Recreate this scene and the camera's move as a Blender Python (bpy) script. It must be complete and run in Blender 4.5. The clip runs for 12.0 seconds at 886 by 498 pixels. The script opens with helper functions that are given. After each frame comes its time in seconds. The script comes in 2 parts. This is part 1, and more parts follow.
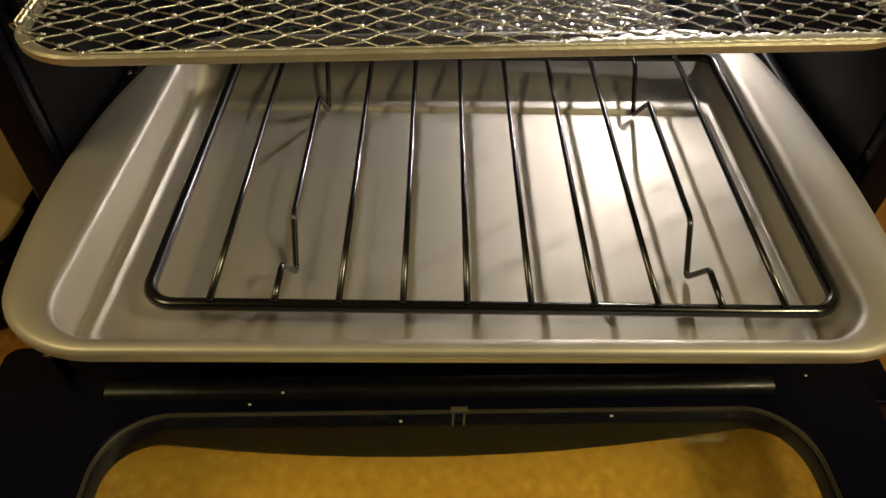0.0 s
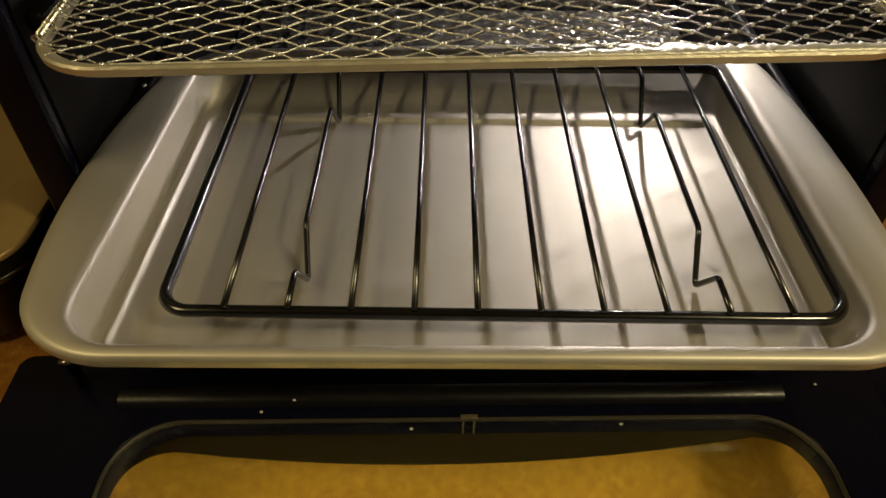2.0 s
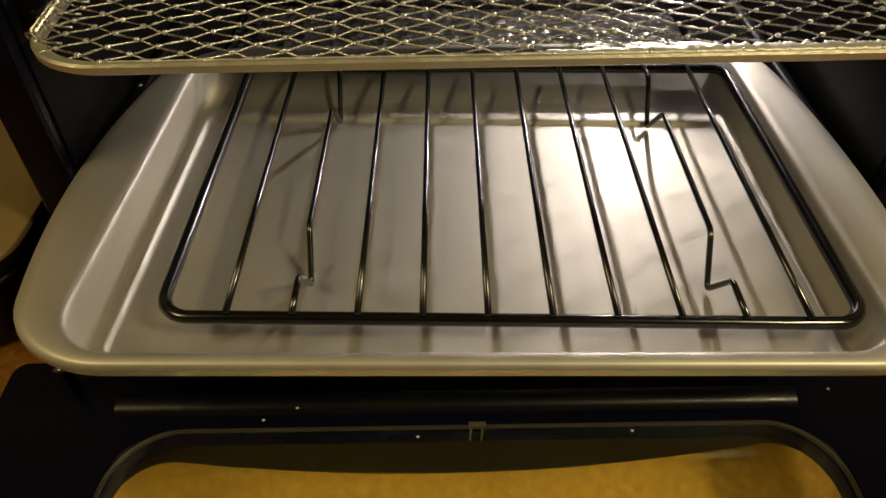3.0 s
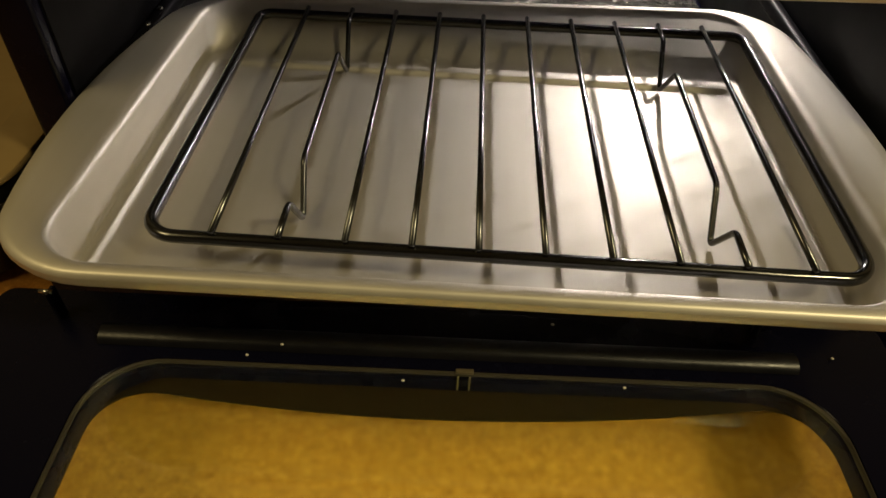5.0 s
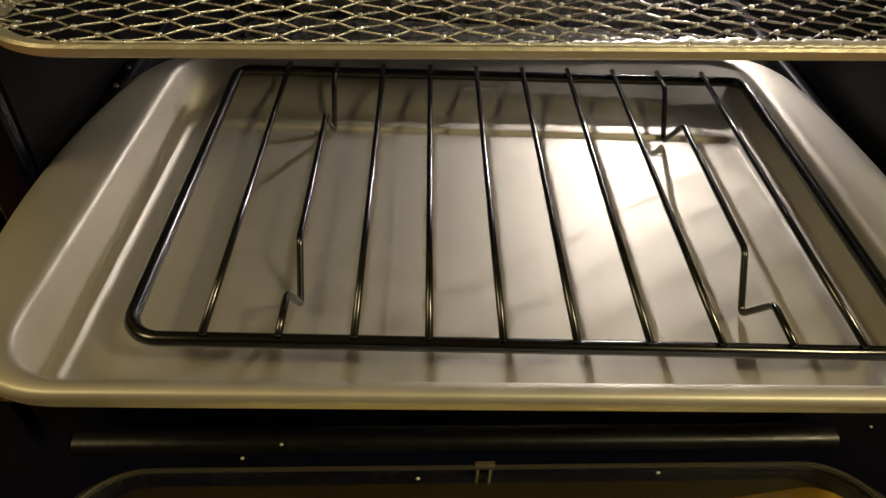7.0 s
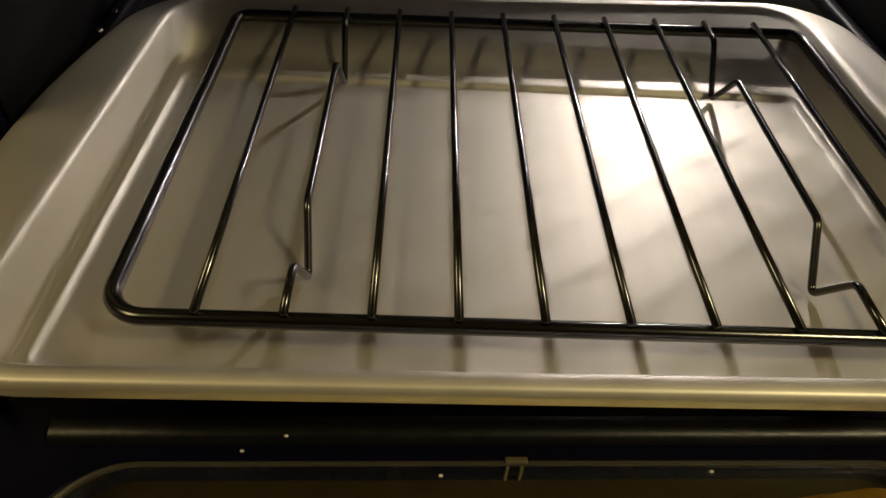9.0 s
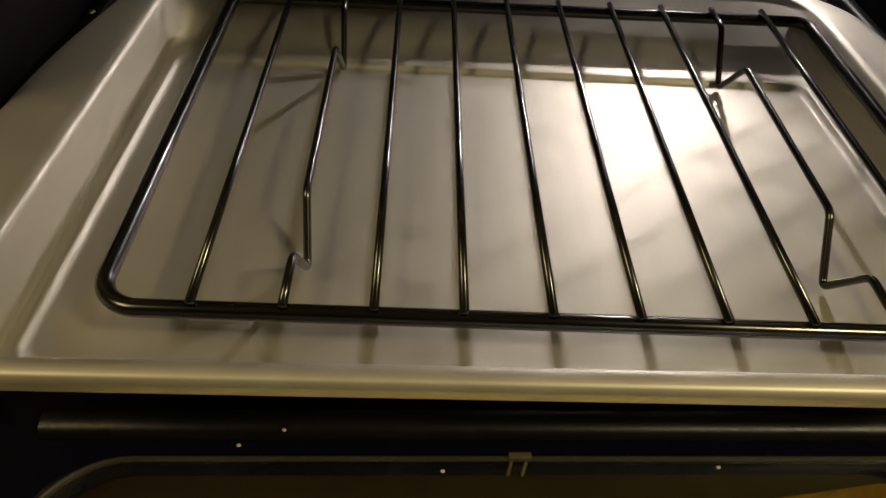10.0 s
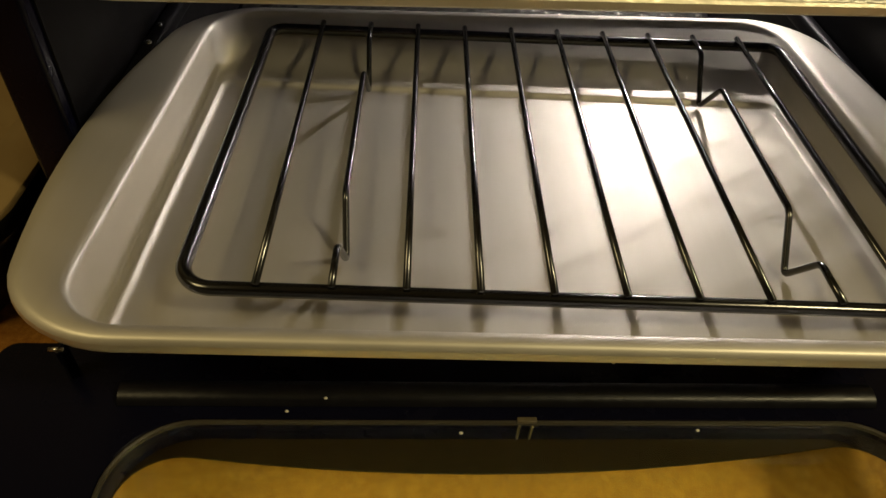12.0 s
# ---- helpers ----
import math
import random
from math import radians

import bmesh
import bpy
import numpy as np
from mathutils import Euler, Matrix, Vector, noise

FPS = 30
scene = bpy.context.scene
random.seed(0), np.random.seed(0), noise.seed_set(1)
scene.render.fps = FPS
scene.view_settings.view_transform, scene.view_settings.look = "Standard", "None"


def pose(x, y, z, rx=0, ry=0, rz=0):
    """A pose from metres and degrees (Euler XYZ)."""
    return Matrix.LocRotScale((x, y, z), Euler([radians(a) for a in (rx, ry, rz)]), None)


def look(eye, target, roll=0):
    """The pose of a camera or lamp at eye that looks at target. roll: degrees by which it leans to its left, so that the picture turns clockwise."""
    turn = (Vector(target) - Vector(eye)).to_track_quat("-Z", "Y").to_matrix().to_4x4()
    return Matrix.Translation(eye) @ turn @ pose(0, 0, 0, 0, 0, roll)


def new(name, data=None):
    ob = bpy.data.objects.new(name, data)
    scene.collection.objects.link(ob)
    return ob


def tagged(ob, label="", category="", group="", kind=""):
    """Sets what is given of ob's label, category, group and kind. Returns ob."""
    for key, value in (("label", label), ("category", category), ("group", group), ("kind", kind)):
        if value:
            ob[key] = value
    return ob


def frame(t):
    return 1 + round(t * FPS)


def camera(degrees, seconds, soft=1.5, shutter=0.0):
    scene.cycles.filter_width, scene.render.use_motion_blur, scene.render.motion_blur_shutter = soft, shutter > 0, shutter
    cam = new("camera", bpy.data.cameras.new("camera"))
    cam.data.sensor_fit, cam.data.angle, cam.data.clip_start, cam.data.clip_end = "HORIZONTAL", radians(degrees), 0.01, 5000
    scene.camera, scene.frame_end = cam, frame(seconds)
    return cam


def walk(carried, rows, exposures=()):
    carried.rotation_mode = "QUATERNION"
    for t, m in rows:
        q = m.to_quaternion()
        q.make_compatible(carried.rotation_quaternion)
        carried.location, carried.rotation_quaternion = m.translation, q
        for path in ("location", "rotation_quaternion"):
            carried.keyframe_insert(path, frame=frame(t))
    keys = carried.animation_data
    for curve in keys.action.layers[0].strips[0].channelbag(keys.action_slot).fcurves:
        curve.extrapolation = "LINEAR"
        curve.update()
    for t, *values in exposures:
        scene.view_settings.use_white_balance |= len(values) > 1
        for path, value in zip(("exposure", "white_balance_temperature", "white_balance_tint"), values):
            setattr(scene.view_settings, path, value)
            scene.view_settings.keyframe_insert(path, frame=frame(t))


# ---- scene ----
cam = camera(66.0, 12.0)
PATH = [
    (0, (-0.02334, -0.15752, 0.30981), (-0.02097, -0.01866, 0.16590), 1.47),
    (0.5, (-0.02470, -0.16048, 0.30957), (-0.02338, -0.02037, 0.16685), 1.36),
    (1, (-0.02622, -0.16206, 0.30797), (-0.02498, -0.02096, 0.16624), 1.49),
    (1.5, (-0.02509, -0.16036, 0.31122), (-0.02378, -0.01896, 0.16979), 1.20),
    (2, (-0.02545, -0.16149, 0.31002), (-0.02465, -0.01952, 0.16916), 1.02),
    (2.5, (-0.02686, -0.16187, 0.31103), (-0.02482, -0.01946, 0.17063), 1.18),
    (3, (-0.03152, -0.15599, 0.30569), (-0.02832, -0.01380, 0.16508), 1.56),
    (3.2, (-0.03357, -0.15247, 0.30257), (-0.03018, -0.00985, 0.16240), 1.85),
    (4.8, (-0.03132, -0.15877, 0.29049), (-0.02965, -0.01570, 0.15075), 3.80),
    (5, (-0.02150, -0.16894, 0.28280), (-0.02342, -0.02561, 0.14333), 3.15),
    (5.5, (-0.04830, -0.17659, 0.26916), (-0.04552, -0.03358, 0.12937), 3.15),
    (6, (-0.04709, -0.16122, 0.27913), (-0.03903, -0.01777, 0.14000), 3.81),
    (6.5, (-0.04294, -0.14256, 0.28147), (-0.03362, 0.00382, 0.14550), 3.92),
    (7, (-0.03914, -0.13855, 0.28210), (-0.03129, 0.00948, 0.14784), 3.51),
    (7.5, (-0.04256, -0.13766, 0.27571), (-0.03629, 0.00912, 0.14000), 3.33),
    (7.7, (-0.04282, -0.13791, 0.27345), (-0.03631, 0.00754, 0.13632), 3.44),
    (9.3, (-0.04639, -0.11292, 0.25866), (-0.03853, 0.02933, 0.11830), 4.39),
    (9.5, (-0.04489, -0.11251, 0.26088), (-0.03662, 0.02970, 0.12050), 4.67),
    (10, (-0.04865, -0.11187, 0.25528), (-0.03935, 0.02827, 0.11290), 4.93),
    (10.5, (-0.05169, -0.11861, 0.25427), (-0.04224, 0.02171, 0.11207), 4.76),
    (11, (-0.05204, -0.13396, 0.27215), (-0.04348, 0.00837, 0.13189), 4.64),
    (11.5, (-0.05234, -0.14484, 0.27643), (-0.04461, -0.00131, 0.13738), 4.33),
    (12, (-0.05583, -0.14391, 0.27534), (-0.04718, -0.00007, 0.13665), 4.47),
]
walk(cam, [(t, look(eye, target, roll)) for t, eye, target, roll in PATH],
     [(0, 0.13), (3, 0.11), (5, 0.22), (5.5, 0.32), (6.0, 0.30), (6.5, 0.16), (7.5, 0.02), (9.5, -0.02), (10, -0.05), (11, 0.12), (12, 0.12)])

# ---- light ----
world = bpy.data.worlds.new("room_air")
scene.world = world
world.use_nodes = True
world.node_tree.nodes["Background"].inputs[0].default_value = (0.9, 0.7, 0.45, 1)
world.node_tree.nodes["Background"].inputs[1].default_value = 0.02

OVEN_LAMP = (0.140, 0.366, 0.2550)
lamp = new("oven_lamp_light", bpy.data.lights.new("oven_lamp_light", "POINT"))
lamp.data.energy, lamp.data.color, lamp.data.shadow_soft_size = 8.6, (1.0, 0.91, 0.86), 0.0055
lamp.location = OVEN_LAMP

# yellow kitchen ceiling light on the left, and the pendant over the counter on the right
kitchen = new("ceiling_light", bpy.data.lights.new("ceiling_light", "AREA"))
kitchen.data.shape, kitchen.data.size, kitchen.data.energy, kitchen.data.color = "DISK", 0.46, 4.6, (1.0, 0.78, 0.36)
kitchen.matrix_world = look((-0.95, -0.42, 1.20), (0.0, 0.0, 0.1))
pendant = new("pendant_light", bpy.data.lights.new("pendant_light", "AREA"))
pendant.data.shape, pendant.data.size, pendant.data.energy, pendant.data.color = "DISK", 0.14, 5.2, (1.0, 0.83, 0.44)
pendant.matrix_world = look((0.67, -0.42, 0.97), (0.0, 0.0, 0.05))

# ---- materials ----


def mat(name, color, rough=0.5, metal=0.0, spec=0.5):
    m = bpy.data.materials.new(name)
    m.use_nodes = True
    b = m.node_tree.nodes["Principled BSDF"]
    b.inputs["Base Color"].default_value = (*color, 1)
    b.inputs["Roughness"].default_value = rough
    b.inputs["Metallic"].default_value = metal
    b.inputs["Specular IOR Level"].default_value = spec
    return m


def node(m, kind, **values):
    n = m.node_tree.nodes.new(kind)
    for k, v in values.items():
        n.inputs[k].default_value = v
    return n


def coords(m, scale=(1, 1, 1)):
    tc = m.node_tree.nodes.new("ShaderNodeTexCoord")
    mp = m.node_tree.nodes.new("ShaderNodeMapping")
    mp.inputs["Scale"].default_value = scale
    m.node_tree.links.new(tc.outputs["Object"], mp.inputs["Vector"])
    return mp.outputs["Vector"]


def noise_of(m, scale, detail=4.0, rough=0.6, stretch=(1, 1, 1)):
    n = node(m, "ShaderNodeTexNoise", Scale=scale, Detail=detail, Roughness=rough)
    m.node_tree.links.new(coords(m, stretch), n.inputs["Vector"])
    return n.outputs["Fac"]


def ramp(m, fac, stops):
    r = m.node_tree.nodes.new("ShaderNodeValToRGB")
    e = r.color_ramp.elements
    while len(e) < len(stops):
        e.new(0.5)
    for el, (p, c) in zip(e, stops):
        el.position, el.color = p, (*c, 1) if len(c) == 3 else c
    m.node_tree.links.new(fac, r.inputs["Fac"])
    return r.outputs["Color"]


def put(m, out, socket):
    m.node_tree.links.new(out, m.node_tree.nodes["Principled BSDF"].inputs[socket])


def bump(m, fac, strength, dist):
    b = node(m, "ShaderNodeBump", Strength=strength, Distance=dist)
    m.node_tree.links.new(fac, b.inputs["Height"])
    put(m, b.outputs["Normal"], "Normal")


def grey(v):
    return (v, v, v)


# satin grey baking steel: faint rolling grain, smudges in the gloss
STEEL = mat("satin_pan_steel", (0.66, 0.64, 0.61), 0.46, 0.97)
put(STEEL, ramp(STEEL, noise_of(STEEL, 60, 3, 0.5, (1, 0.06, 1)), [(0.3, (0.66, 0.625, 0.55)), (0.7, (0.73, 0.695, 0.62))]), "Base Color")
put(STEEL, ramp(STEEL, noise_of(STEEL, 22, 5, 0.65), [(0.3, grey(0.56)), (0.7, grey(0.61))]), "Roughness")
bump(STEEL, noise_of(STEEL, 900, 2, 0.5, (1, 0.08, 1)), 0.04, 0.0004)
# a second, tighter gloss under the broad satin one
gloss = node(STEEL, "ShaderNodeBsdfPrincipled", Metallic=1.0, Roughness=0.35)
gloss.inputs["Base Color"].default_value = (0.64, 0.61, 0.55, 1)
both = node(STEEL, "ShaderNodeMixShader", Fac=0.09)
STEEL.node_tree.links.new(STEEL.node_tree.nodes["Principled BSDF"].outputs[0], both.inputs[1])
STEEL.node_tree.links.new(gloss.outputs[0], both.inputs[2])
STEEL.node_tree.links.new(both.outputs[0], STEEL.node_tree.nodes["Material Output"].inputs[0])

# steel of the upper spare pan, with the golden room light mixed into its base colour
GOLD_LIT_STEEL = mat("gold_lit_pan_steel", (0.6, 0.46, 0.24), 0.42, 0.35)
put(GOLD_LIT_STEEL, ramp(GOLD_LIT_STEEL, noise_of(GOLD_LIT_STEEL, 25, 5, 0.6), [(0.3, (0.30, 0.20, 0.075)), (0.7, (0.37, 0.26, 0.11))]), "Base Color")

# steel of the lower spare pan; the shade under the upper rim is in its dark colour
SHADED_STEEL = mat("shaded_pan_steel", (0.13, 0.12, 0.095), 0.35, 0.9)
put(SHADED_STEEL, ramp(SHADED_STEEL, noise_of(SHADED_STEEL, 25, 5, 0.6), [(0.3, grey(0.28)), (0.7, grey(0.42))]), "Roughness")

BLACK_WIRE = mat("black_coated_wire", (0.0035, 0.0034, 0.0032), 0.2, 0.0, 0.58)
BLACK_WIRE.node_tree.nodes["Principled BSDF"].inputs["IOR"].default_value = 1.7
put(BLACK_WIRE, ramp(BLACK_WIRE, noise_of(BLACK_WIRE, 35, 2), [(0.3, grey(0.17)), (0.7, grey(0.22))]), "Roughness")

BRIGHT_WIRE = mat("bright_steel_wire", (0.54, 0.53, 0.50), 0.2, 1.0)
put(BRIGHT_WIRE, ramp(BRIGHT_WIRE, noise_of(BRIGHT_WIRE, 250, 3), [(0.3, grey(0.16)), (0.7, grey(0.34))]), "Roughness")
bump(BRIGHT_WIRE, noise_of(BRIGHT_WIRE, 900, 3), 0.5, 0.0004)

# knot metal lighter than the wire: the lamp's highlights are put into its colour
KNOT = mat("pressed_knot_glint", (0.80, 0.79, 0.76), 0.28, 1.0)

RIM_STRIP = mat("pale_steel_strip", (0.66, 0.61, 0.49), 0.45, 0.7)
put(RIM_STRIP, ramp(RIM_STRIP, noise_of(RIM_STRIP, 120, 5, 0.7), [(0.3, grey(0.28)), (0.7, grey(0.55))]), "Roughness")
bump(RIM_STRIP, noise_of(RIM_STRIP, 320, 4, 0.7), 0.5, 0.0006)

FOLD = mat("crumpled_sheet_steel", (0.78, 0.76, 0.70), 0.4, 0.6)
put(FOLD, ramp(FOLD, noise_of(FOLD, 300, 4, 0.7), [(0.3, grey(0.28)), (0.7, grey(0.6))]), "Roughness")
bump(FOLD, noise_of(FOLD, 700, 3, 0.6), 0.6, 0.0004)

ENAMEL = mat("black_oven_enamel", (0.0034, 0.0034, 0.0105), 0.22, 0.0, 0.12)
put(ENAMEL, ramp(ENAMEL, noise_of(ENAMEL, 40, 4), [(0.3, grey(0.16)), (0.7, grey(0.32))]), "Roughness")
bump(ENAMEL, noise_of(ENAMEL, 260, 2), 0.06, 0.0004)

CAVITY = mat("dark_oven_lining", (0.0050, 0.0048, 0.0055), 0.42, 0.0, 0.06)
put(CAVITY, ramp(CAVITY, noise_of(CAVITY, 30, 5), [(0.3, grey(0.36)), (0.7, grey(0.52))]), "Roughness")

def hammered(m, size, depth):
    """Rounded dimples pressed side by side into sheet metal."""
    v = node(m, "ShaderNodeTexVoronoi", Scale=1 / size)
    m.node_tree.links.new(coords(m), v.inputs["Vector"])
    bump(m, v.outputs["Distance"], 1.0, depth)


BACK_LINING = mat("hammered_back_lining", (0.06, 0.056, 0.047), 0.3, 0.6, 0.5)
put(BACK_LINING, ramp(BACK_LINING, noise_of(BACK_LINING, 45, 4), [(0.35, grey(0.16)), (0.65, grey(0.36))]), "Roughness")
put(BACK_LINING, ramp(BACK_LINING, noise_of(BACK_LINING, 18, 5), [(0.35, (0.10, 0.094, 0.080)), (0.65, (0.28, 0.265, 0.235))]), "Base Color")
hammered(BACK_LINING, 0.008, 0.005)

TRAY = mat("hammered_base_steel", (0.25, 0.24, 0.21), 0.25, 0.9)
put(TRAY, ramp(TRAY, noise_of(TRAY, 60, 4), [(0.35, grey(0.12)), (0.65, grey(0.25))]), "Roughness")
put(TRAY, ramp(TRAY, noise_of(TRAY, 28, 5), [(0.35, (0.22, 0.205, 0.17)), (0.65, (0.55, 0.53, 0.48))]), "Base Color")
hammered(TRAY, 0.008, 0.005)

LIP = mat("worn_black_lip", (0.004, 0.004, 0.006), 0.3, 0.0, 0.42)
put(LIP, ramp(LIP, noise_of(LIP, 140, 5, 0.7), [(0.3, grey(0.28)), (0.7, grey(0.42))]), "Roughness")
bump(LIP, noise_of(LIP, 350, 4, 0.7), 0.2, 0.0004)
GASKET = mat("olive_grey_seal", (0.040, 0.033, 0.021), 0.5, 0.0, 0.4)
CLIP = mat("brown_clip_plastic", (0.10, 0.08, 0.045), 0.4)
CHROME = mat("hinge_steel", (0.6, 0.58, 0.52), 0.25, 1.0)
CERAMIC = mat("lamp_socket_ceramic", (0.6, 0.57, 0.5), 0.5)
FRIT = mat("brown_black_printed_glass", (0.012, 0.007, 0.003), 0.3, 0.0, 0.15)
DUST = mat("pale_crumb", (0.7, 0.66, 0.55), 0.8)

GLASS = mat("oven_glass", (0.86, 0.96, 0.80), 0.02)
GLASS.node_tree.nodes["Principled BSDF"].inputs["Transmission Weight"].default_value = 1.0

BULB = mat("lit_bulb", (1, 0.9, 0.75), 0.3)
BULB.node_tree.nodes["Principled BSDF"].inputs["Emission Color"].default_value = (1, 0.88, 0.72, 1)
BULB.node_tree.nodes["Principled BSDF"].inputs["Emission Strength"].default_value = 60

LAMINATE = mat("golden_speckled_laminate", (0.42, 0.24, 0.07), 0.3)
f = noise_of(LAMINATE, 190, 6, 0.8)
put(LAMINATE, ramp(LAMINATE, f, [(0.30, (0.25, 0.082, 0.011)), (0.5, (0.40, 0.174, 0.030)), (0.70, (0.59, 0.285, 0.065))]), "Base Color")
bump(LAMINATE, noise_of(LAMINATE, 400, 2), 0.05, 0.0005)

WALL = mat("plain_wall_paint", (0.30, 0.26, 0.20), 0.8)
FLOORING = mat("plain_floor", (0.2, 0.14, 0.09), 0.6)

# ---- building blocks ----


def part(name, bm, material, parent=None, label="", smooth=True):
    me = bpy.data.meshes.new(name)
    bmesh.ops.recalc_face_normals(bm, faces=bm.faces)
    if smooth:
        for face in bm.faces:
            face.smooth = True
    bm.to_mesh(me)
    bm.free()
    me.materials.append(material)
    ob = new(name, me)
    if parent:
        ob.parent = parent
    return tagged(ob, label) if label else ob


def sharp(ob, degrees=35):
    """Keep hard edges hard on a smooth mesh."""
    ob.data.set_sharp_from_angle(angle=radians(degrees))
    return ob


def box(bm, x0, y0, z0, x1, y1, z1, bevel=0.0):
    r = bmesh.ops.create_cube(bm, size=1, matrix=Matrix.Translation(((x0 + x1) / 2, (y0 + y1) / 2, (z0 + z1) / 2)) @ Matrix.Diagonal((x1 - x0, y1 - y0, z1 - z0, 1)))
    if bevel:
        edges = list({e for v in r["verts"] for e in v.link_edges})
        bmesh.ops.bevel(bm, geom=edges, offset=bevel, segments=3, profile=0.5, affect="EDGES")


def box_part(name, dims, material, parent=None, bevel=0.001, label=""):
    bm = bmesh.new()
    box(bm, *dims, bevel)
    return sharp(part(name, bm, material, parent, label))


def tube(bm, points, radius, sides=10, closed=False, caps=True):
    """A round wire along points."""
    pts = [Vector(p) for p in points]
    n = len(pts)
    rings, up = [], None
    for i, p in enumerate(pts):
        a = pts[(i - 1) % n] if closed or i else p
        b = pts[(i + 1) % n] if closed or i < n - 1 else p
        way = (b - a).normalized()
        if up is None:
            up = way.orthogonal().normalized()
        up = (up - way * up.dot(way)).normalized()
        side = way.cross(up)
        rings.append([bm.verts.new(p + radius * (math.cos(k * math.tau / sides) * up + math.sin(k * math.tau / sides) * side)) for k in range(sides)])
    for i in range(n if closed else n - 1):
        r, s = rings[i], rings[(i + 1) % n]
        shift = 0
        if closed and i == n - 1:
            shift = min(range(sides), key=lambda k: (r[0].co - s[k].co).length)
        for k in range(sides):
            bm.faces.new((r[k], r[(k + 1) % sides], s[(k + 1 + shift) % sides], s[(k + shift) % sides]))
    if caps and not closed:
        bm.faces.new(rings[0])
        bm.faces.new(rings[-1])


def rounded(points, radius, steps=5):
    """A polyline with its inner corners rounded."""
    pts = [Vector(p) for p in points]
    out = [pts[0]]
    for a, p, b in zip(pts, pts[1:], pts[2:]):
        r = min(radius, (a - p).length * 0.48, (b - p).length * 0.48)
        s, e = p + (a - p).normalized() * r, p + (b - p).normalized() * r
        for k in range(steps + 1):
            u = k / steps
            out.append((1 - u) ** 2 * s + 2 * u * (1 - u) * p + u * u * e)
    out.append(pts[-1])
    return out


def round_rect(x0, y0, x1, y1, r, arc=10, straight=12):
    """Points round a rectangle with round corners, evenly numbered for lofting."""
    out = []
    for cx, cy, a0 in ((x1 - r, y0 + r, -90), (x1 - r, y1 - r, 0), (x0 + r, y1 - r, 90), (x0 + r, y0 + r, 180)):
        for k in range(arc + 1):
            a = radians(a0 + 90 * k / arc)
            out.append((cx + r * math.cos(a), cy + r * math.sin(a)))
    full = []
    m = arc + 1
    for c in range(4):
        full += out[c * m:(c + 1) * m]
        a, b = out[(c + 1) * m - 1], out[((c + 1) * m) % (4 * m)]
        full += [(a[0] + (b[0] - a[0]) * k / straight, a[1] + (b[1] - a[1]) * k / straight) for k in range(1, straight)]
    return full


def loft(bm, rings, cap=False):
    made = [[bm.verts.new(p) for p in ring] for ring in rings]
    n = len(made[0])
    for r, s in zip(made, made[1:]):
        for k in range(n):
            bm.faces.new((r[k], r[(k + 1) % n], s[(k + 1) % n], s[k]))
    if cap:
        bm.faces.new(made[-1])
    return made


def smoothstep(u):
    u = min(max(u, 0.0), 1.0)
    return u * u * (3 - 2 * u)


# ---- the room ----
def structure(ob, label, category):
    return tagged(ob, label, category, kind="structure")


structure(box_part("counter", (-1.4, -0.45, -0.04, 1.4, 0.45, 0.0), LAMINATE, bevel=0.006), "golden brown speckled laminate kitchen countertop", "countertop")
structure(box_part("wall_north", (-1.6, 0.452, -0.9, 1.6, 0.55, 1.6), WALL), "plain painted kitchen wall behind the counter", "wall")
structure(box_part("wall_south", (-1.6, -2.1, -0.9, 1.6, -2.0, 1.6), WALL), "plain painted kitchen wall", "wall")
structure(box_part("wall_east", (1.602, -2.0, -0.9, 1.7, 0.45, 1.6), WALL), "plain painted kitchen wall", "wall")
structure(box_part("wall_west", (-1.7, -2.0, -0.9, -1.602, 0.45, 1.6), WALL), "plain painted kitchen wall", "wall")
structure(box_part("floor", (-1.7, -2.1, -1.0, 1.7, 0.55, -0.902), FLOORING), "plain dark kitchen floor", "floor")
structure(box_part("ceiling", (-1.7, -2.1, 1.602, 1.7, 0.55, 1.7), WALL), "plain painted kitchen ceiling", "ceiling")

# ---- the oven ----
OX0, OX1, FRONT, REAR = -0.2065, 0.1835, 0.076, 0.382   # outer sides, front plane, cavity's back
IX0, IX1, FLOOR, ROOF = -0.1885, 0.1655, 0.052, 0.305   # cavity
oven = tagged(new("countertop_oven"), "black countertop oven with its glass door hanging open", "oven")
bm = bmesh.new()
box(bm, OX0, FRONT, 0.015, IX0, REAR + 0.02, 0.335, 0.002)
sharp(part("side_panel", bm, ENAMEL, oven))
bm = bmesh.new()
box(bm, IX1, FRONT, 0.015, OX1, REAR + 0.02, 0.335, 0.002)
sharp(part("side_panel", bm, ENAMEL, oven))
box_part("roof_panel", (IX0 + 0.0002, FRONT, ROOF, IX1 - 0.0002, REAR + 0.02, 0.335), ENAMEL, oven)
# unseen strip under the roof, added to keep room light off the pan's back wall
box_part("added_light_stop", (IX0 + 0.0002, FRONT + 0.0005, 0.234, IX1 - 0.0002, FRONT + 0.012, ROOF - 0.0002), ENAMEL, oven, 0.002)
box_part("back_panel", (IX0 + 0.0002, REAR, FLOOR, IX1 - 0.0002, REAR + 0.02, ROOF - 0.0002), BACK_LINING, oven)
box_part("base_panel", (IX0 + 0.0002, FRONT, 0.015, IX1 - 0.0002, REAR + 0.02, FLOOR - 0.0002), ENAMEL, oven)
box_part("front_sill", (OX0 + 0.002, 0.036, 0.016, OX1 + 0.004, FRONT - 0.0005, FLOOR + 0.004), ENAMEL, oven, 0.002)
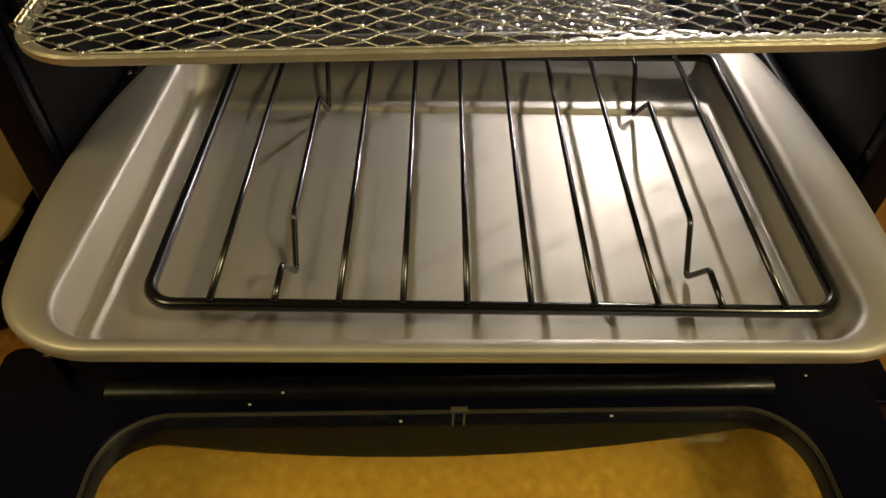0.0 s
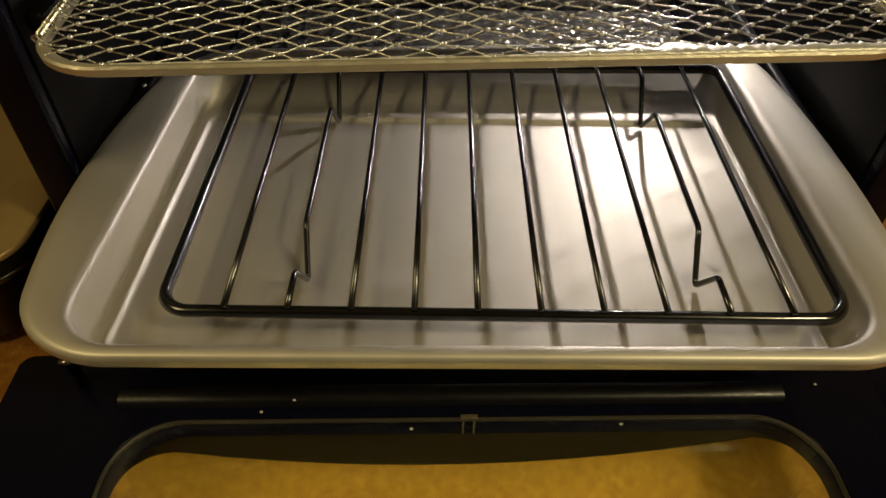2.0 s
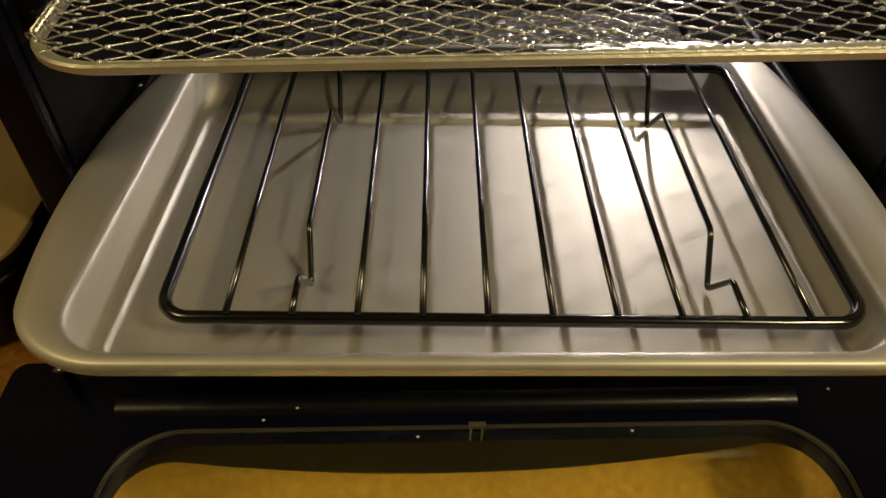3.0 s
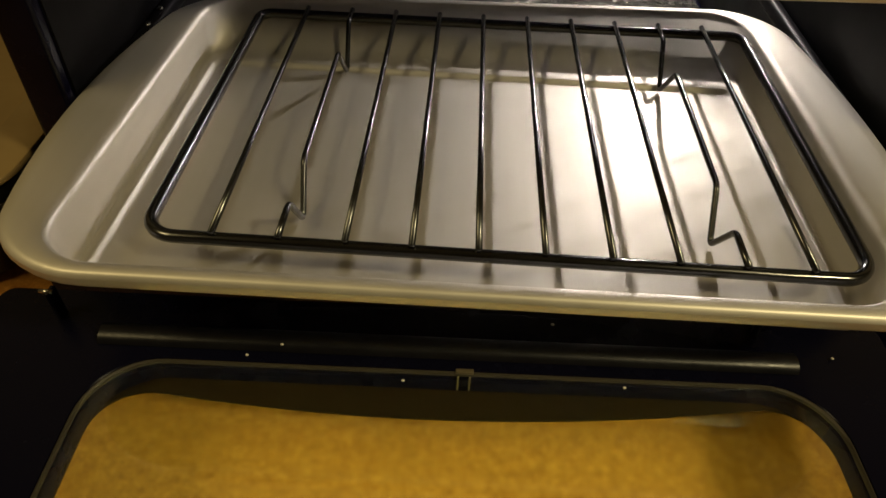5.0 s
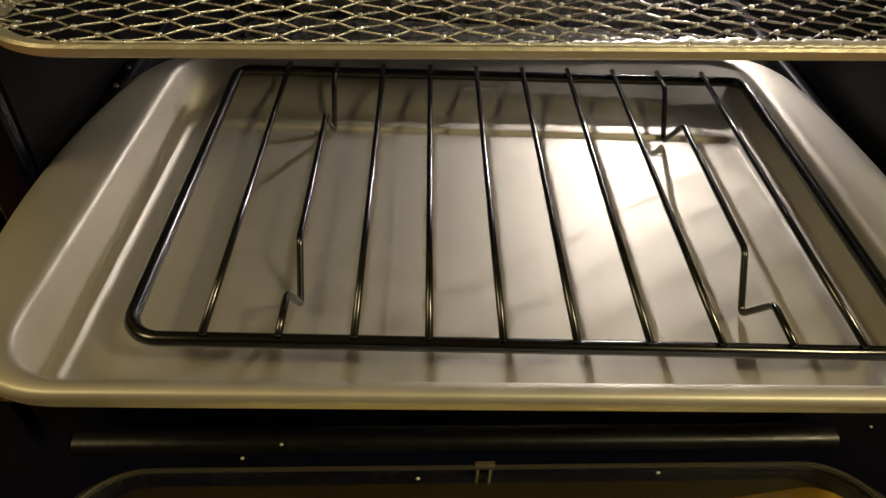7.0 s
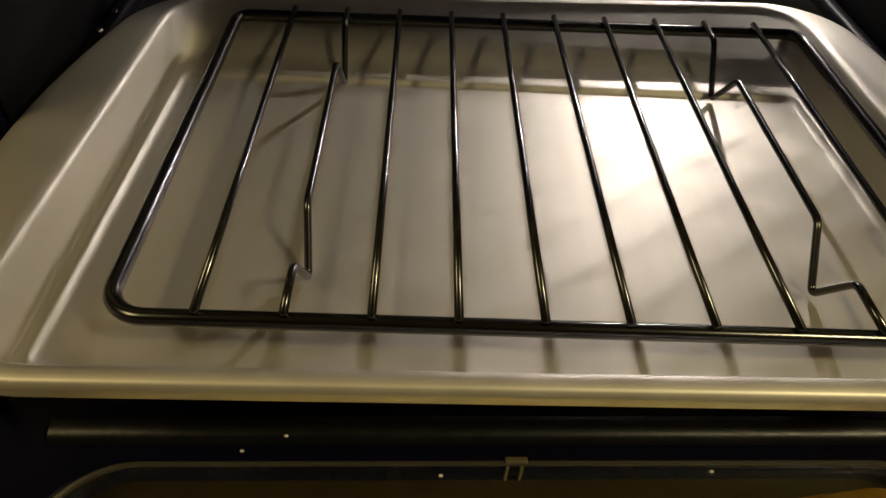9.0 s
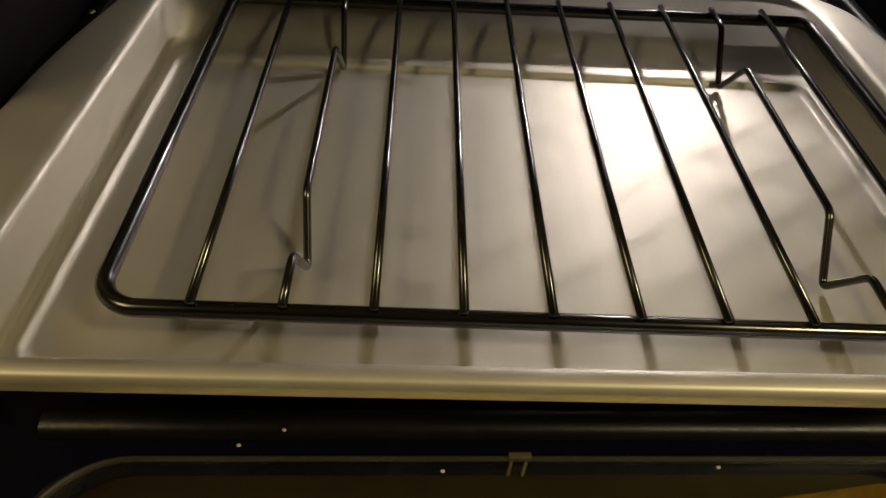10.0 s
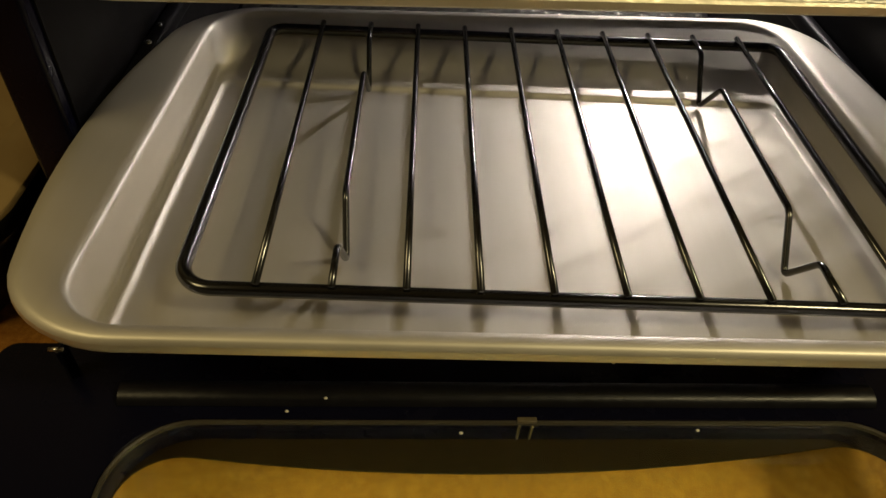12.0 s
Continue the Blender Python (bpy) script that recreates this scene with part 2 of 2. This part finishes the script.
box_part("hinge_mount", (0.146, 0.006, 0.016, OX1 + 0.006, 0.0355, 0.0440), ENAMEL, oven, 0.002)
box_part("inner_base", (IX0 + 0.004, 0.082, FLOOR, IX1 - 0.004, REAR - 0.003, FLOOR + 0.0015), TRAY, oven, 0.0005, "stained shiny steel base plate")
for x0, x1 in ((IX0 + 0.0002, IX0 + 0.0012), (IX1 - 0.0012, IX1 - 0.0002)):
    box_part("lining", (x0, FRONT + 0.006, FLOOR, x1, REAR - 0.0002, ROOF - 0.0002), CAVITY, oven, 0.0003)
for z in (0.1115, 0.1845, 0.245):
    for s, x in ((1, IX0 + 0.0012), (-1, IX1 - 0.0012)):
        bm = bmesh.new()
        box(bm, min(x, x + s * 0.0075), FRONT + 0.01, z - 0.005, max(x, x + s * 0.0075), REAR - 0.02, z + 0.004, 0.003)
        sharp(part("shelf_rail", bm, CAVITY, oven))
for x in (OX0 + 0.03, OX1 - 0.03):
    for y in (FRONT + 0.03, REAR - 0.02):
        bm = bmesh.new()
        bmesh.ops.create_cone(bm, cap_ends=True, segments=20, radius1=0.012, radius2=0.014, depth=0.015, matrix=Matrix.Translation((x, y, 0.0075)))
        sharp(part("foot", bm, ENAMEL, oven))
for y in (0.154, 0.172):
    bm = bmesh.new()
    bmesh.ops.create_uvsphere(bm, u_segments=12, v_segments=6, radius=0.0016, matrix=Matrix.Translation((-0.1832, y, 0.1157)) @ Matrix.Diagonal((1, 1.3, 0.6, 1)))
    part("rail_rivet", bm, CHROME, oven, "small shiny steel rivet")
# lamp in the cavity's upper rear corner
bm = bmesh.new()
bmesh.ops.create_uvsphere(bm, u_segments=16, v_segments=10, radius=0.0045, matrix=Matrix.Translation(OVEN_LAMP))
part("lamp_bulb", bm, BULB, oven, "lit warm white bulb")
bm = bmesh.new()
tube(bm, [(OVEN_LAMP[0], OVEN_LAMP[1] + 0.006, OVEN_LAMP[2]), (OVEN_LAMP[0], REAR + 0.0005, OVEN_LAMP[2])], 0.006, 16)
sharp(part("lamp_socket", bm, CERAMIC, oven))

# ---- the open door ----
DX0, DX1, DY0, DY1 = -0.2085, 0.1640, -0.235, 0.0235
door = tagged(new("oven_door"), "open black oven door with a large glass window", "door")
WX0, WX1, WY1, WY0 = -0.1565, 0.1318, -0.0094, -0.195


def grow_ring(ring, d, cx=(DX0 + DX1) / 2, cy=(DY0 + DY1) / 2):
    return [(x + d * (1 if x > cx else -1), y + d * (1 if y > cy else -1)) for x, y in ring]


def door_frame():
    outer = round_rect(DX0, DY0, DX1, DY1, 0.006)
    inner = round_rect(WX0, WY0, WX1, WY1, 0.027)
    bm = bmesh.new()
    loft(bm, [
        [(x, y, 0.0500) for x, y in outer], [(x, y, 0.0605) for x, y in outer], [(x, y, 0.0618) for x, y in grow_ring(outer, -0.0006)],
        [(x, y, 0.0622) for x, y in grow_ring(outer, -0.0018)],
        [(x, y, 0.0608) for x, y in grow_ring(inner, 0.0006)], [(x, y, 0.0602) for x, y in grow_ring(inner, 0.0002)],
        [(x, y, 0.0462) for x, y in grow_ring(inner, 0.0002)],
    ])
    sharp(part("door_frame", bm, ENAMEL, door), 40)
    bm = bmesh.new()
    loft(bm, [[(x, y, 0.0588) for x, y in inner], [(x, y, 0.0607) for x, y in inner], [(x, y, 0.0609) for x, y in grow_ring(inner, -0.0004)],
              [(x, y, 0.0604) for x, y in grow_ring(inner, -0.0009)], [(x, y, 0.0588) for x, y in grow_ring(inner, -0.0009)]])
    sharp(part("window_gasket", bm, GASKET, door, "thin olive grey seal round the window"), 50)
    # the straight rounded lip between the window and the hinge
    bm = bmesh.new()
    prof = [(0.0060, 0.0616), (0.0052, 0.0634), (0.0040, 0.0645), (0.0022, 0.0652), (0.0002, 0.0651), (-0.0018, 0.0645), (-0.0034, 0.0634), (-0.0044, 0.0614)]
    rows = [[bm.verts.new((x, y, z)) for y, z in prof] for x in (-0.1585, -0.1580, -0.08, 0.0, 0.07, 0.1212, 0.1217)]
    for a, b in zip(rows, rows[1:]):
        for k in range(len(prof) - 1):
            bm.faces.new((a[k], a[k + 1], b[k + 1], b[k]))
    bm.faces.new(rows[0])
    bm.faces.new(rows[-1])
    sharp(part("door_lip", bm, LIP, door), 50)
    # small clip at the middle of the window's edge
    bm = bmesh.new()
    box(bm, -0.0152, -0.0106, 0.0480, -0.0144, -0.0094, 0.0580, 0.0002)
    box(bm, -0.0105, -0.0106, 0.0480, -0.0097, -0.0094, 0.0580, 0.0002)
    box(bm, -0.0160, -0.0104, 0.0600, -0.0088, -0.0084, 0.0615, 0.0003)
    sharp(part("window_clip", bm, CLIP, door, "small brown window clip"))


door_frame()


def frit_border():
    """The black border printed on the outer glass; its rear edge bows toward the middle."""
    outer = round_rect(DX0 + 0.014, DY0 + 0.014, DX1 - 0.016, DY1 - 0.004, 0.006)
    inner = []
    for x, y in round_rect(-0.1566, -0.2, 0.1345, -0.0120, 0.024):
        if y > -0.036:
            u = (x + 0.027) / 0.135
            y -= 0.0110 * smoothstep((y + 0.036) / 0.020) * max(0.0, 1 - u * u)
        inner.append((x, y))
    bm = bmesh.new()
    loft(bm, [[(x, y, 0.0452) for x, y in outer], [(x, y, 0.0460) for x, y in outer], [(x, y, 0.0460) for x, y in inner], [(x, y, 0.0452) for x, y in inner]])
    return sharp(part("glass_border", bm, FRIT, door, "black printed border of the glass"))


frit_border()
glass = box_part("window_glass", (DX0 + 0.002, DY0 + 0.002, 0.0415, DX1 - 0.002, DY1 - 0.002, 0.0450), GLASS, door, 0.0004, "clear outer window glass")
glass.visible_shadow = False
bm = bmesh.new()
ring = round_rect(WX0, WY0, WX1, WY1, 0.027)
loft(bm, [[(x, y, 0.0556) for x, y in grow_ring(ring, 0.004)], [(x, y, 0.0586) for x, y in grow_ring(ring, 0.004)]], cap=True)
bm.faces.new([v for v in bm.verts if v.co.z < 0.056][::-1])
inner_glass = sharp(part("inner_glass", bm, GLASS, door, "clear inner window glass"))
inner_glass.visible_shadow = False
for x, y, top in ((-0.178, 0.0090, 0.0770), (0.109, 0.0155, 0.0725)):
    bm = bmesh.new()
    box(bm, x - 0.0009, y - 0.0024, 0.0605, x + 0.0012, y + 0.0030, top, 0.0006)
    sharp(part("hinge_arm", bm, ENAMEL, door))
    bm = bmesh.new()
    tube(bm, [(x - 0.0030, y - 0.0012, top + 0.0006), (x + 0.0022, y - 0.0012, top + 0.0006)], 0.0010, 10)
    part("hinge_pin", bm, CHROME, door, "shiny steel hinge pin")
# the door hangs a little askew
door.matrix_world = Matrix.Translation((-0.0175, -0.0105, 0)) @ Matrix.Rotation(radians(1.5), 4, "Z") @ Matrix.Translation((0.0175, 0.0105, 0))

# ---- the baking pan ----
PAN_Z = 0.1015


def baking_pan():
    pan = tagged(new("baking_pan"), "satin grey steel baking pan with wide curved rim, pulled half out", "baking pan")
    inner = round_rect(-0.1588, -0.0185, 0.1318, 0.1850, 0.022)
    base = round_rect(-0.1548, -0.0120, 0.1240, 0.1525, 0.007)
    ledge = round_rect(-0.1512, -0.0080, 0.1214, 0.1450, 0.005)
    floor = round_rect(-0.1486, -0.0050, 0.1185, 0.1418, 0.005)
    outer = []
    for x, y in round_rect(-0.1700, -0.0245, 0.1490, 0.1910, 0.031):
        u = (y - 0.0780) / 0.1075
        side = smoothstep((abs(x + 0.0105) - 0.11) / 0.04)
        outer.append((x + (0.0105 if x > 0 else -0.0155) * side * (1 - u * u), y))

    def mix(a, b, s):
        return [(p[0] + (q[0] - p[0]) * s, p[1] + (q[1] - p[1]) * s) for p, q in zip(a, b)]

    def at(ring, z, off=0.045):
        """The pan stands a little askew, and its far rim runs off true."""
        out = []
        for x, y in ring:
            v = (y + 0.0185) / 0.2
            narrow = 0.004 * v * ((x + 0.012) / 0.146)
            out.append((x - narrow, y + (0.004 + 0.008 * off / 0.045 + off * v) * (x + 0.012), z))
        return out

    bm = bmesh.new()
    rings = [at(mix(outer, inner, 0.10), 0.1160), at(outer, 0.1165), at(mix(outer, inner, -0.07), 0.1180), at(mix(outer, inner, -0.04), 0.1200),
             at(mix(outer, inner, 0.08), 0.1217), at(mix(outer, inner, 0.25), 0.1223), at(mix(outer, inner, 0.6), 0.1225), at(mix(outer, inner, 0.85), 0.1224),
             at(mix(outer, inner, 0.96), 0.1219)]
    for s, z in ((0.0, 0.1210), (0.08, 0.1195), (0.35, 0.1140), (0.62, 0.1085), (0.78, 0.1058), (0.90, 0.1044), (1.0, 0.1039)):
        rings.append(at(mix(inner, base, s), z, 0.045 * (1 - s)))
    for s, z in ((0.15, 0.1038), (0.5, 0.1038), (0.88, 0.1037), (1.0, 0.1034)):
        rings.append(at(mix(base, ledge, s), z, 0.0))
    for s, z in ((0.25, 0.1027), (0.6, 0.1019), (0.85, 0.1016), (1.0, PAN_Z)):
        rings.append(at(mix(ledge, floor, s), z, 0.0))
    hub = [(-0.012, 0.07)] * len(floor)
    for s in (0.04, 0.3, 0.6):
        rings.append(at(mix(floor, hub, s), PAN_Z, 0.0))
    loft(bm, rings[3:], cap=True)
    rim = bmesh.new()
    loft(rim, rings[:4])
    for piece in (part("pan_body", bm, STEEL, pan), part("rolled_rim", rim, STEEL, pan)):
        thick = piece.modifiers.new("sheet", "SOLIDIFY")
        thick.thickness, thick.offset, thick.use_rim = 0.0007, -1, False
    return pan


baking_pan()

# ---- the cooling rack ----
GAP, RACK_Z = 0.023, 0.1208


def rack_back(x):
    return 0.1752 + 0.022 * x


def cooling_rack():
    rack = tagged(new("cooling_rack"), "black coated wire cooling rack standing in the pan", "cooling rack")
    ring = []
    front, back = round_rect(-0.1283, -0.0012, 0.1256, 0.1735, 0.0110), round_rect(-0.1283, -0.0012, 0.1256, 0.1735, 0.0065)
    for (x, y), (bx, by) in zip(front, back):
        if y > 0.09:
            x, y = bx, by
        ring.append((x, y + 0.022 * x * (y / 0.1735), RACK_Z - 0.0034))
    bm = bmesh.new()
    tube(bm, ring, 0.0025, 12, closed=True)
    part("frame", bm, BLACK_WIRE, rack)
    for i in range(1, 11):
        x = (i - 5.5) * GAP
        bm = bmesh.new()
        if i in (2, 9):
            s = -1 if i == 2 else 1
            z, low = RACK_Z, PAN_Z + 0.0014
            path = rounded([(x, -0.0022, z), (x, 0.0160, z), (x - s * 0.001, 0.0280, low), (x, 0.0440, z - 0.0005), (x, 0.1265, z),
                            (x - s * 0.001, 0.1410, low), (x, 0.1600, z), (x, rack_back(x), z)], 0.0028)
            tube(bm, path, 0.00125, 10)
            part("leg_wire", bm, BLACK_WIRE, rack)
        else:
            tube(bm, [(x, -0.0022, RACK_Z), (x, 0.06, RACK_Z), (x, 0.12, RACK_Z), (x, rack_back(x), RACK_Z)], 0.00125, 10)
            part("cross_wire", bm, BLACK_WIRE, rack)
    return rack


cooling_rack()

# ---- the mesh basket ----
BASKET_TURN = 4.0


def mesh_basket():
    basket = tagged(new("mesh_basket"), "shiny steel wire mesh basket on the oven's upper rails", "air fryer basket")
    x0, y0, x1, y1, z = -0.1660, 0.0, 0.1500, 0.225, 0.1910
    cx, cy = (x0 + x1) / 2, (y0 + y1) / 2
    band = round_rect(x0, y0, x1, y1, 0.026)
    bm = bmesh.new()
    prof = ((-0.0002, -0.0020), (0.0006, -0.0012), (0.0008, 0.0012), (0.0002, 0.0021), (-0.0012, 0.0024), (-0.0022, 0.0018), (-0.0022, 0.0006), (-0.0016, -0.0006), (-0.0016, -0.0020), (-0.0002, -0.0020))
    loft(bm, [[(x, y, z + h) for x, y in grow_ring(band, d, cx, cy)] for d, h in prof])
    sharp(part("rim", bm, RIM_STRIP, basket, "pale rolled steel strip"))
    px, py, top = 0.0163, 0.0097, z + 0.0021
    rng = random.Random(4)

    def inside(x, y, r=0.026):
        dx, dy = max(x0 + r - x, 0, x - x1 + r), max(y0 + r - y, 0, y - y1 + r)
        return x0 < x < x1 and y0 < y < y1 and dx * dx + dy * dy < r * r

    bm = bmesh.new()
    for sense in (1, -1):
        for n in range(-45, 46):
            run = []
            for k in range(0, 200):
                y, x = y0 + 0.0012 + k * py / 8, cx + n * px + sense * (k / 8) * px
                if inside(x, y):
                    run.append(Vector((x, y, top + 0.0003 * math.cos(k / 4 * math.pi) * sense)))
                elif run:
                    break
            if len(run) > 3:
                ends = []
                for p in (run[0], run[-1]):
                    out = Vector((p.x - cx, p.y - cy, 0)).normalized()
                    ends.append(p + out * 0.0014 - Vector((0, 0, 0.0026)))
                tube(bm, [ends[0]] + run + [ends[1]], 0.00040, 6)
    tagged(part("wire_mesh", bm, BRIGHT_WIRE, basket, "diamond mesh of bright steel wire"), kind="stuff")
    # pressed knots where the wires cross, with lamp glints in their pale colour
    bm = bmesh.new()
    for a in range(-24, 25):
        for b in range(0, 48):
            x, y = cx + (a + (b % 2) * 0.5) * px, y0 + 0.0012 + b * py / 2
            if inside(x, y):
                bmesh.ops.create_icosphere(bm, subdivisions=1, radius=0.00105, matrix=Matrix.Translation((x, y, top + 0.0001)) @ Matrix.Diagonal((1.1, 1.1, 0.9, 1)))
    tagged(part("knot_pattern", bm, KNOT, basket, "tiny knots of the mesh, coloured paler for the lamp's glints"), kind="stuff")
    # sheet edge folded over the wire ends: narrow tabs, then a crumpled bright fold
    bm = bmesh.new()
    steps, across = 260, 5
    grid = []
    for i in range(steps + 1):
        x = x0 + 0.03 + (x1 - x0 - 0.048) * i / steps
        tab = smoothstep(1.6 * math.cos((x - cx) / px * math.tau) - 0.3)
        full = smoothstep((x - cx + 0.01) / 0.07)
        wide = 0.0004 + 0.0014 * tab + full * (0.0038 + rng.uniform(-0.0007, 0.0009))
        row = []
        for k in range(across + 1):
            u = k / across
            lift = (0.0002 + 0.0003 * full) * rng.uniform(-0.6, 1.0) * (1 if 0 < k else 0)
            row.append(bm.verts.new((x, y0 + 0.0002 + wide * u, z + 0.0023 + 0.0006 * math.sin(u * 2.6) + lift)))
        grid.append(row)
    for a, b in zip(grid, grid[1:]):
        for k in range(across):
            bm.faces.new((a[k], b[k], b[k + 1], a[k + 1]))
    fold = part("folded_edge", bm, FOLD, basket, "crumpled bright folded sheet edge")
    thick = fold.modifiers.new("sheet", "SOLIDIFY")
    thick.thickness = 0.0003
    # wire ends wound round a rod along the sides
    bm = bmesh.new()
    for x, s in ((x0, 1), (x1, -1)):
        tube(bm, [(x + s * 0.0012, y0 + 0.02, z + 0.0026), (x + s * 0.0012, y1 - 0.02, z + 0.0026)], 0.0017, 10)
        for k in range(int(0.19 / py)):
            y = y0 + 0.018 + k * py + rng.uniform(-0.0012, 0.0012)
            tube(bm, rounded([(x + s * 0.0120, y - 0.0030, top), (x + s * 0.0052, y - 0.0022, top + 0.0002), (x + s * 0.0022, y, z + 0.0047), (x - s * 0.0010, y + 0.0016, z + 0.0034), (x - s * 0.0004, y + 0.0024, z + 0.0012)], 0.002, 3), rng.uniform(0.0004, 0.00055), 6)
    tagged(part("wire_hem", bm, BRIGHT_WIRE, basket, "wire ends wound round the side rods"), kind="stuff")
    basket.matrix_world = pose(0, 0.0490, 0, 0, 0, BASKET_TURN)
    return basket


mesh_basket()

# ---- pans beside the oven ----


def spare_pan(z, depth, x1, y0, material, label):
    pan = tagged(new("roasting_pan"), label, "baking pan", "pans stacked beside the oven")
    bm = bmesh.new()
    outer = round_rect(x1 - 0.34, y0, x1, y0 + 0.25, 0.026)
    inner = round_rect(x1 - 0.316, y0 + 0.012, x1 - 0.024, y0 + 0.238, 0.024)
    low = round_rect(x1 - 0.306, y0 + 0.02, x1 - 0.034, y0 + 0.23, 0.02)
    cx, cy = x1 - 0.17, y0 + 0.125

    def grow(ring, d):
        return [(x + d * (1 if x > cx else -1), y + d * (1 if y > cy else -1)) for x, y in ring]

    rings = [[(x, y, z - 0.005) for x, y in grow(outer, -0.001)], [(x, y, z - 0.003) for x, y in grow(outer, 0.0012)], [(x, y, z - 0.001) for x, y in outer],
             [(x, y, z) for x, y in grow(outer, -0.003)], [(x, y, z) for x, y in grow(inner, 0.002)], [(x, y, z - 0.002) for x, y in inner],
             [(x, y, z - depth + 0.006) for x, y in grow(low, 0.002)], [(x, y, z - depth) for x, y in grow(low, -0.005)]]
    loft(bm, rings[2:], cap=True)
    rim = bmesh.new()
    loft(rim, rings[:3])
    for piece in (part("pan_body", bm, material, pan), part("rolled_rim", rim, material, pan)):
        thick = piece.modifiers.new("sheet", "SOLIDIFY")
        thick.thickness, thick.offset, thick.use_rim = 0.0008, -1, False
    return pan


# lower pan coloured dark for shade, upper pan golden for the warm room light
spare_pan(0.070, 0.069, -0.2255, 0.051, SHADED_STEEL, "deep steel roasting pan on the counter, coloured dark for the shade it stands in")
spare_pan(0.082, 0.022, -0.2255, 0.051, GOLD_LIT_STEEL, "shallow steel baking pan stacked on a deeper one, golden room light put into its colour")

# ---- crumbs on the door ----
for x, y, z in ((-0.0854, -0.0046, 0.0642), (-0.0989, -0.0084, 0.0610), (-0.0364, -0.0140, 0.0586), (0.0509, -0.0105, 0.0586), (0.0237, 0.0164, 0.0622), (0.1375, 0.0080, 0.0622)):
    bm = bmesh.new()
    bmesh.ops.create_icosphere(bm, subdivisions=1, radius=0.0007, matrix=Matrix.Translation((x, y, z + 0.0003)) @ Matrix.Diagonal((1.2, 0.9, 0.7, 1)))
    tagged(part("crumb", bm, DUST), "tiny pale crumb on the black oven door", "crumb", "crumbs on the door")
